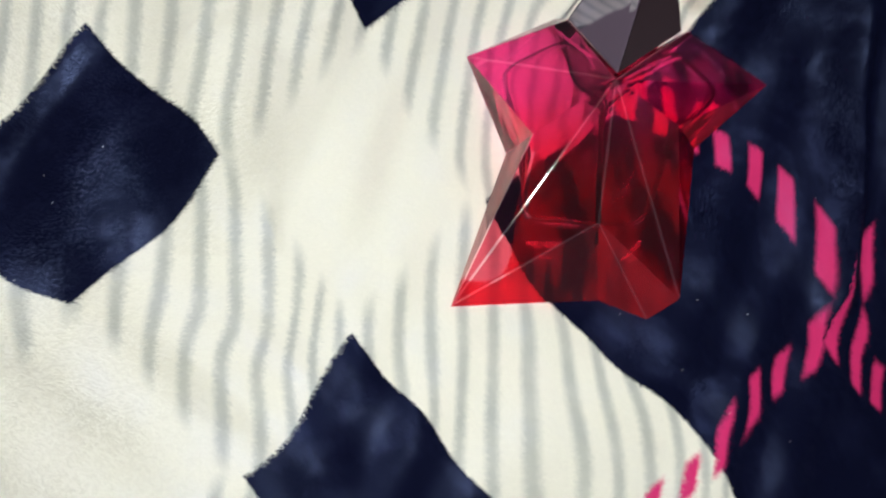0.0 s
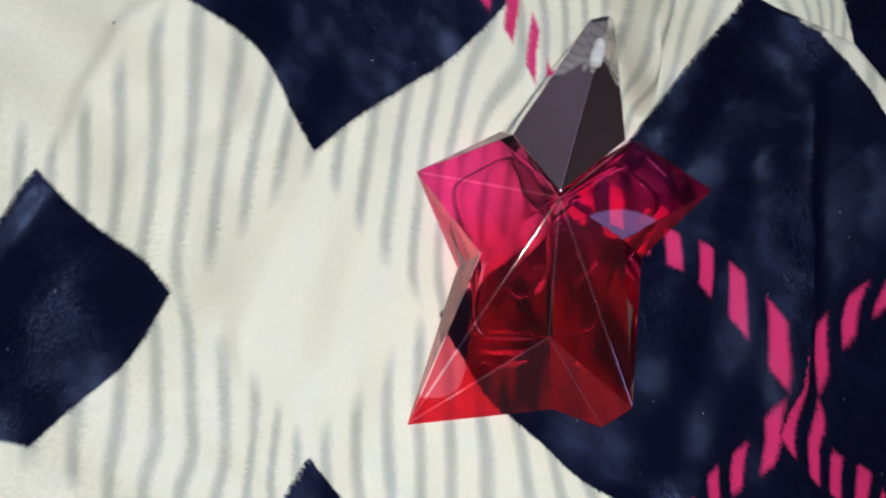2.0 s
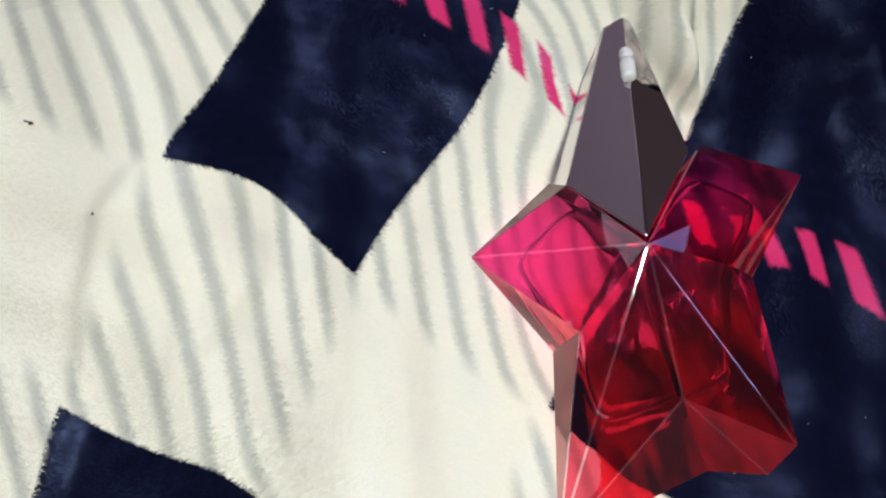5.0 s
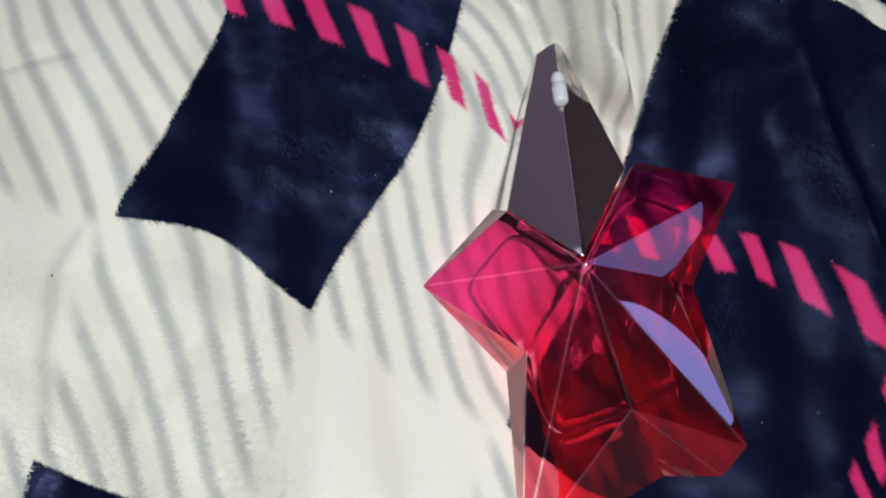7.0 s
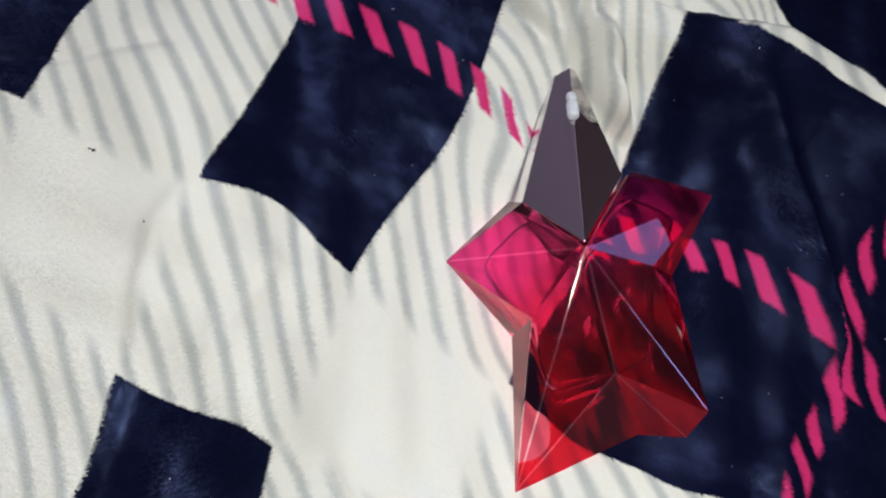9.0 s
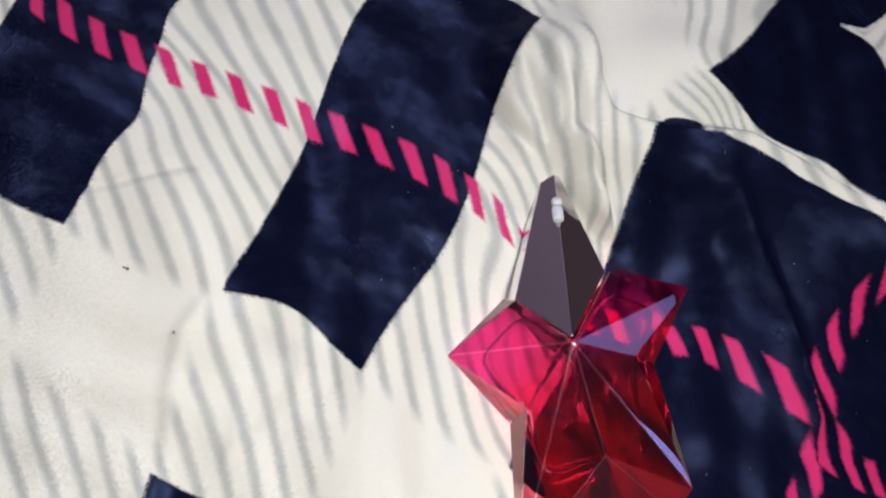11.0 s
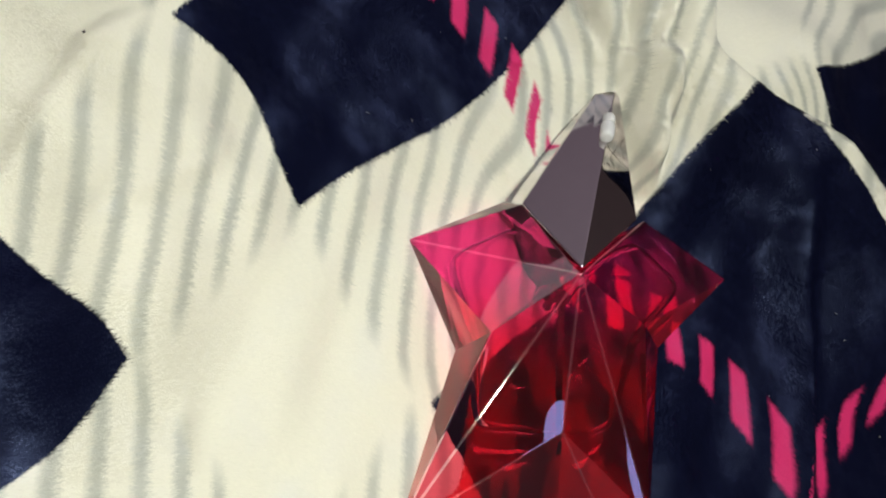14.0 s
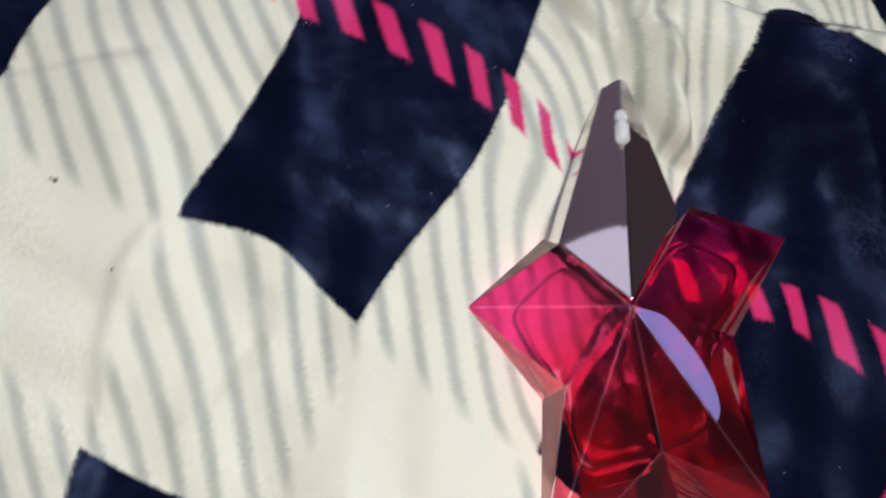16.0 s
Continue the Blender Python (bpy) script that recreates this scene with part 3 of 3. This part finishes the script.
def pile_mesh(name, count):
    """Short soft fibres, brushed one way with slow swirls; each is coloured by the print at its root."""
    rng = np.random.RandomState(7)
    x, y = rng.uniform(-0.125, 0.315, count), rng.uniform(-0.065, 0.30, count)
    way = np.radians(-55 + 35 * np.sin(21 * x + 13 * y + 1.0) + 30 * np.sin(37 * y - 26 * x) + rng.normal(0, 16, count))
    length = rng.uniform(0.0008, 0.0017, count) * np.where(rng.uniform(0, 1, count) < 0.12, 1.4, 1.0)
    wide = rng.uniform(0.00010, 0.00018, count)
    ex, ey = x + length * np.cos(way), y + length * np.sin(way)
    lift = rng.uniform(0.0002, 0.0006, count)
    z0, z1 = height(x, y), height(ex, ey)
    sx, sy = -np.sin(way) * wide, np.cos(way) * wide
    co = np.stack([np.stack([x + sx, y + sy, z0 - 0.0001], -1), np.stack([x - sx, y - sy, z0 - 0.0001], -1),
                   np.stack([ex + sx * 0.35, ey + sy * 0.35, z1 + lift], -1)], 1)
    u, v = print_place(x, y)
    data = bpy.data.meshes.new(name)
    data.vertices.add(count * 3)
    data.vertices.foreach_set("co", co.ravel())
    data.loops.add(count * 3)
    data.loops.foreach_set("vertex_index", np.arange(count * 3))
    data.polygons.add(count)
    data.polygons.foreach_set("loop_start", np.arange(0, count * 3, 3))
    layer = data.uv_layers.new(name="print")
    layer.uv.foreach_set("vector", np.repeat(np.stack([u, v], -1), 3, 0).ravel())
    layer = data.uv_layers.new(name="slips")
    layer.uv.foreach_set("vector", np.repeat(np.stack(line_slips(x, y), -1), 3, 0).ravel())
    data.update(calc_edges=True)
    e = 0.0004
    rise = np.stack([-(height(x + e, y) - height(x - e, y)) / (2 * e), -(height(x, y + e) - height(x, y - e)) / (2 * e), np.ones(count)], -1)
    north, east = shading_lean(x, y)
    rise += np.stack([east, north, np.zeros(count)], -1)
    rise /= np.linalg.norm(rise, axis=1)[:, None]
    flat = np.cross(co[:, 1] - co[:, 0], co[:, 2] - co[:, 0])
    flat *= np.sign(flat[:, 2:3]) / np.linalg.norm(flat, axis=1)[:, None]
    soft = 0.92 * rise + 0.08 * flat
    data.normals_split_custom_set_from_vertices(np.repeat(soft / np.linalg.norm(soft, axis=1)[:, None], 3, 0))
    data.materials.append(PILE)
    return data


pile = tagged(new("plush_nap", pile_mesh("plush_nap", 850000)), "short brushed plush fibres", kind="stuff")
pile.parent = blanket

# ---- the perfume bottle ----
bottle = tagged(new("perfume_bottle"), "star-shaped faceted red glass perfume bottle lying on the blanket", "perfume bottle")

BODY = dict(
    front=(0.1070, 0.0740, 0.0200), left_waist=(0.0871, 0.0612, 0.0102), right_waist=(0.1244, 0.0622, 0.0196), crotch=(0.1045, 0.0377, 0.0101),
    left_arm=(0.0754, 0.0882, -0.0093), left_notch=(0.0839, 0.0589, -0.0030), left_leg=(0.0672, 0.0174, -0.0030), foot_notch=(0.1085, 0.0180, -0.0020),
    right_toe=(0.1203, 0.0122, 0.0033), right_leg=(0.1265, 0.0172, 0.0107), right_notch=(0.1320, 0.0577, 0.0138), right_arm=(0.1546, 0.0760, 0.0158),
    right_top=(0.1372, 0.0923, 0.0088), right_lip=(0.1324, 0.0910, 0.0131), neck=(0.1095, 0.0790, 0.0030), left_lip=(0.1002, 0.0949, 0.0061), left_top=(0.0995, 0.0980, -0.0016),
    back=(0.1156, 0.0725, -0.0128), left_back=(0.0934, 0.0601, -0.0140), right_back=(0.1332, 0.0590, -0.0023), crotch_back=(0.1081, 0.0371, -0.0036))
FACES = [
    "front left_lip left_arm", "left_lip left_top left_arm", "front left_arm left_waist", "left_arm left_notch left_waist", "front left_waist left_leg",
    "left_waist left_notch left_leg", "front left_leg crotch", "front crotch right_leg", "crotch left_leg foot_notch", "crotch foot_notch right_toe",
    "crotch right_toe right_leg", "front right_leg right_waist", "right_waist right_leg right_notch", "front right_waist right_arm",
    "right_waist right_notch right_arm", "front right_arm right_lip", "right_lip right_arm right_top", "front neck left_lip", "left_lip neck left_top",
    "front right_lip neck", "right_lip right_top neck",
    "back left_arm left_top", "back left_back left_arm", "left_back left_notch left_arm", "back left_leg left_back", "left_back left_leg left_notch",
    "back crotch_back left_leg", "back right_leg crotch_back", "crotch_back foot_notch left_leg", "crotch_back right_toe foot_notch",
    "crotch_back right_leg right_toe", "back right_back right_leg", "right_back right_notch right_leg", "back right_arm right_back",
    "right_back right_arm right_notch", "back right_top right_arm", "back neck right_top", "back left_top neck"]
RIDGES = ["front left_arm", "front left_leg", "front crotch", "front right_leg", "front left_lip", "front right_lip", "crotch left_leg", "crotch right_toe", "left_waist left_leg"]
# the facet that carries the painted reflection
SHEEN_FACES = ["left_waist left_notch left_leg"]
REAR = [f for f in FACES if "back" in f and not any(k in f for k in ("left_arm", "left_top"))]
RIM = ["left_lip left_top left_arm", "right_lip right_arm right_top", "front neck left_lip", "left_lip neck left_top", "front right_lip neck", "right_lip right_top neck",
       "right_waist right_notch right_arm", "left_arm left_notch left_waist", "crotch foot_notch right_toe", "crotch right_toe right_leg"]
body = part("glass_body", solid(BODY, FACES, 0.0009, 3, RIDGES, 0.00032, SHEEN_FACES, REAR, RIM), GLASS, bottle)
for m in (RIDGE_SHINE, PALE_SHEEN, GLOW_LACQUER, EDGE):
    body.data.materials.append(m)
body.visible_shadow = False
heart = Vector((0.109, 0.066, 0.004))
across = Vector((-0.2526, 0.0456, 0.9665))


def hollow_mesh():
    """The hollow in the glass: the star's outline drawn in, as deep as the glass leaves room at each place, with steep walls and rounded rims."""
    shell = bmesh.new()
    corners = dict((k, shell.verts.new(p)) for k, p in BODY.items())
    for f in FACES:
        shell.faces.new([corners[k] for k in f.split()])
    bmesh.ops.triangulate(shell, faces=shell.faces[:])
    tree = BVHTree.FromBMesh(shell)
    shell.free()
    reach = dict(left_arm=0.74, left_notch=0.84, left_leg=0.55, foot_notch=0.60, right_toe=0.54, right_leg=0.56, right_notch=0.74, right_arm=0.70, right_top=0.74, neck=0.60, left_top=0.74)
    outline = []
    names = list(reach)
    for name, after in zip(names, names[1:] + names[:1]):
        ends = []
        for k in (name, after):
            p = Vector(BODY[k]) - heart
            ends.append((p - across * p.dot(across)) * reach[k])
        outline += [ends[0].lerp(ends[1], k / 5) for k in range(5)]
    bm = bmesh.new()
    n = len(outline)

    def sheet(way):
        rings = []
        for share in (0.2, 0.4, 0.6, 0.78, 0.9, 1.0):
            ring = []
            for p in outline:
                q = heart + p * share
                met = tree.ray_cast(q, across * way)[3]
                ring.append(bm.verts.new(q + across * way * 0.74 * max(0.001, met or 0.001)))
            rings.append(ring)
        met = tree.ray_cast(heart, across * way)[3]
        middle = bm.verts.new(heart + across * way * 0.74 * (met or 0.001))
        for i in range(n):
            bm.faces.new((middle, rings[0][i], rings[0][(i + 1) % n]))
        for a, b in zip(rings[:-1], rings[1:]):
            for i in range(n):
                bm.faces.new((a[i], b[i], b[(i + 1) % n], a[(i + 1) % n]))
        return rings[-1]

    top, low = sheet(1), sheet(-1)
    belts = [top] + [[bm.verts.new(a.co.lerp(b.co, k)) for a, b in zip(top, low)] for k in (0.25, 0.5, 0.75)] + [low]
    for a, b in zip(belts[:-1], belts[1:]):
        for i in range(n):
            bm.faces.new((a[i], b[i], b[(i + 1) % n], a[(i + 1) % n]))
    bmesh.ops.recalc_face_normals(bm, faces=bm.faces[:])
    for _ in range(3):
        bmesh.ops.smooth_vert(bm, verts=bm.verts[:], factor=0.5, use_axis_x=True, use_axis_y=True, use_axis_z=True)
    bmesh.ops.subdivide_edges(bm, edges=bm.edges[:], cuts=1, use_grid_fill=True, smooth=0.6)
    for v in bm.verts:
        v.co += across * 0.00030 * math.sin(420 * v.co.x + 150 * v.co.y) * math.sin(330 * v.co.y + 1)
        v.co += across * 0.00014 * math.sin(1500 * v.co.x + 700 * v.co.y) * math.sin(1300 * v.co.y - 600 * v.co.x)
    return bm


liquid = part("liquid", hollow_mesh(), JUICE, bottle, "clear red perfume in the glass hollow", True)
liquid.visible_shadow = False

SPIKE = dict(
    front=(0.10730, 0.07530, 0.02030),
    left=(0.10020, 0.09520, 0.00640),
    right=(0.13230, 0.09210, 0.01050),
    left_low=(0.10060, 0.09560, -0.00600),
    right_low=(0.13380, 0.09300, 0.00300),
    low=(0.11200, 0.08100, -0.00500),
    tip_front=(0.13662, 0.13752, 0.00340),
    tip_left=(0.12885, 0.13128, 0.00251),
    tip_right=(0.13559, 0.13234, 0.00438),
    tip_left_low=(0.12900, 0.13145, -0.00500),
    tip_right_low=(0.13540, 0.13250, -0.00300),
    tip_low=(0.13340, 0.13400, -0.00550))
spike = part("spike", solid(SPIKE, [
    "front left tip_left tip_front", "front tip_front tip_right right", "left left_low tip_left_low tip_left", "right tip_right tip_right_low right_low",
    "left_low low tip_low tip_left_low", "low right_low tip_right_low tip_low", "front left left_low low", "front low right_low right",
    "tip_front tip_left tip_left_low tip_low tip_right_low tip_right"], 0.0003), METAL, bottle, "mirrored silver spike that forms the star's upper point")


def turned(profile, steps=24):
    """A body turned about z from (radius, height) pairs."""
    bm = bmesh.new()
    rings = [[bm.verts.new((r * math.cos(2 * math.pi * k / steps), r * math.sin(2 * math.pi * k / steps), z)) for k in range(steps)] for r, z in profile]
    for a, b in zip(rings[:-1], rings[1:]):
        for k in range(steps):
            bm.faces.new((a[k], a[(k + 1) % steps], b[(k + 1) % steps], b[k]))
    bm.faces.new(rings[0][::-1])
    bm.faces.new(rings[-1])
    return bm


tube = turned([(0.0009, 0), (0.0009, 0.040), (0.0005, 0.040), (0.0005, 0.001)], 12)
bmesh.ops.transform(tube, matrix=look((0.1085, 0.0735, 0.0065), (0.1064, 0.0300, 0.0030)) @ pose(0, 0, 0, 180), verts=tube.verts[:])
part("dip_tube", tube, TUBE, bottle, "thin clear plastic dip tube", True)
foot, head = Vector((0.1247, 0.1140, 0.0112)), Vector((0.1293, 0.1232, 0.0075))
stand = Matrix.Translation(foot) @ (head - foot).to_track_quat("Z", "Y").to_matrix().to_4x4()
sleeve = turned([(0.0012, 0), (0.0018, 0.0004), (0.00195, 0.0012), (0.00195, 0.0052), (0.0017, 0.0060), (0.0012, 0.0062)])
bmesh.ops.transform(sleeve, matrix=stand, verts=sleeve.verts[:])
nozzle = part("spray_nozzle", sleeve, SLEEVE, bottle, "short milky plastic spray nozzle on the spike's ridge", True)
mouth = turned([(0.0010, 0.0062), (0.0015, 0.0064), (0.0018, 0.0072), (0.0018, 0.0088), (0.0015, 0.0096), (0.0011, 0.0098), (0.0008, 0.0094), (0.0007, 0.0080)])
bmesh.ops.transform(mouth, matrix=stand, verts=mouth.verts[:])
part("mouth_ring", mouth, CLEAR_PLASTIC, nozzle, "clear plastic ring at the nozzle's mouth", True)


# ---- lint on the blanket ----
SPECK = plain("dark_lint", (0.05, 0.04, 0.05), 0.9)
WHITE = plain("white_lint", (0.75, 0.75, 0.78), 0.9)


def strands(count, reach, length, thick, centre, seed):
    """Short bent threads lying on the pile about a place; each is a thin three-sided tube."""
    rng = random.Random(seed)
    bm = bmesh.new()
    for _ in range(count):
        x, y, turn = centre[0] + rng.uniform(-1, 1) * reach[0], centre[1] + rng.uniform(-1, 1) * reach[1], rng.uniform(0, 6.3)
        bend, size = rng.uniform(-1.2, 1.2), length * rng.uniform(0.5, 1.2)
        rings = []
        for k in range(5):
            ring = []
            for a in range(3):
                side = thick * math.cos(2.1 * a) * (1 - abs(k - 2) * 0.3)
                z = float(height(np.array(x), np.array(y))) + 0.0011 + thick * math.sin(2.1 * a)
                ring.append(bm.verts.new((x - math.sin(turn) * side, y + math.cos(turn) * side, z)))
            rings.append(ring)
            x, y, turn = x + math.cos(turn) * size / 4, y + math.sin(turn) * size / 4, turn + bend / 2
        for a, b in zip(rings[:-1], rings[1:]):
            for k in range(3):
                bm.faces.new((a[k], a[(k + 1) % 3], b[(k + 1) % 3], b[k]))
    return bm


for where, size, seed in (((-0.0117, 0.1512), 0.0011, 3), ((-0.0049, 0.1244), 0.0005, 5)):
    speck = strands(5, (0.25 * size, 0.12 * size), size, 0.26 * size, where, seed)
    tagged(new("lint_speck", mesh_of("lint_speck", speck, SPECK)), "tiny dark speck of lint on the cream plush", "lint", "lint specks on the cream plush")
tuft = strands(4, (0.0006, 0.0012), 0.0034, 0.00010, (-0.0374, 0.2278), 8)
tagged(new("lint_tuft", mesh_of("lint_tuft", tuft, WHITE)), "small tangled tuft of white thread on navy plush", "lint")
dust = strands(75, (0.15, 0.12), 0.0007, 0.00006, (0.09, 0.09), 11)
tagged(new("dust", mesh_of("dust", dust, WHITE)), "scattered fine white lint on the plush", kind="stuff")
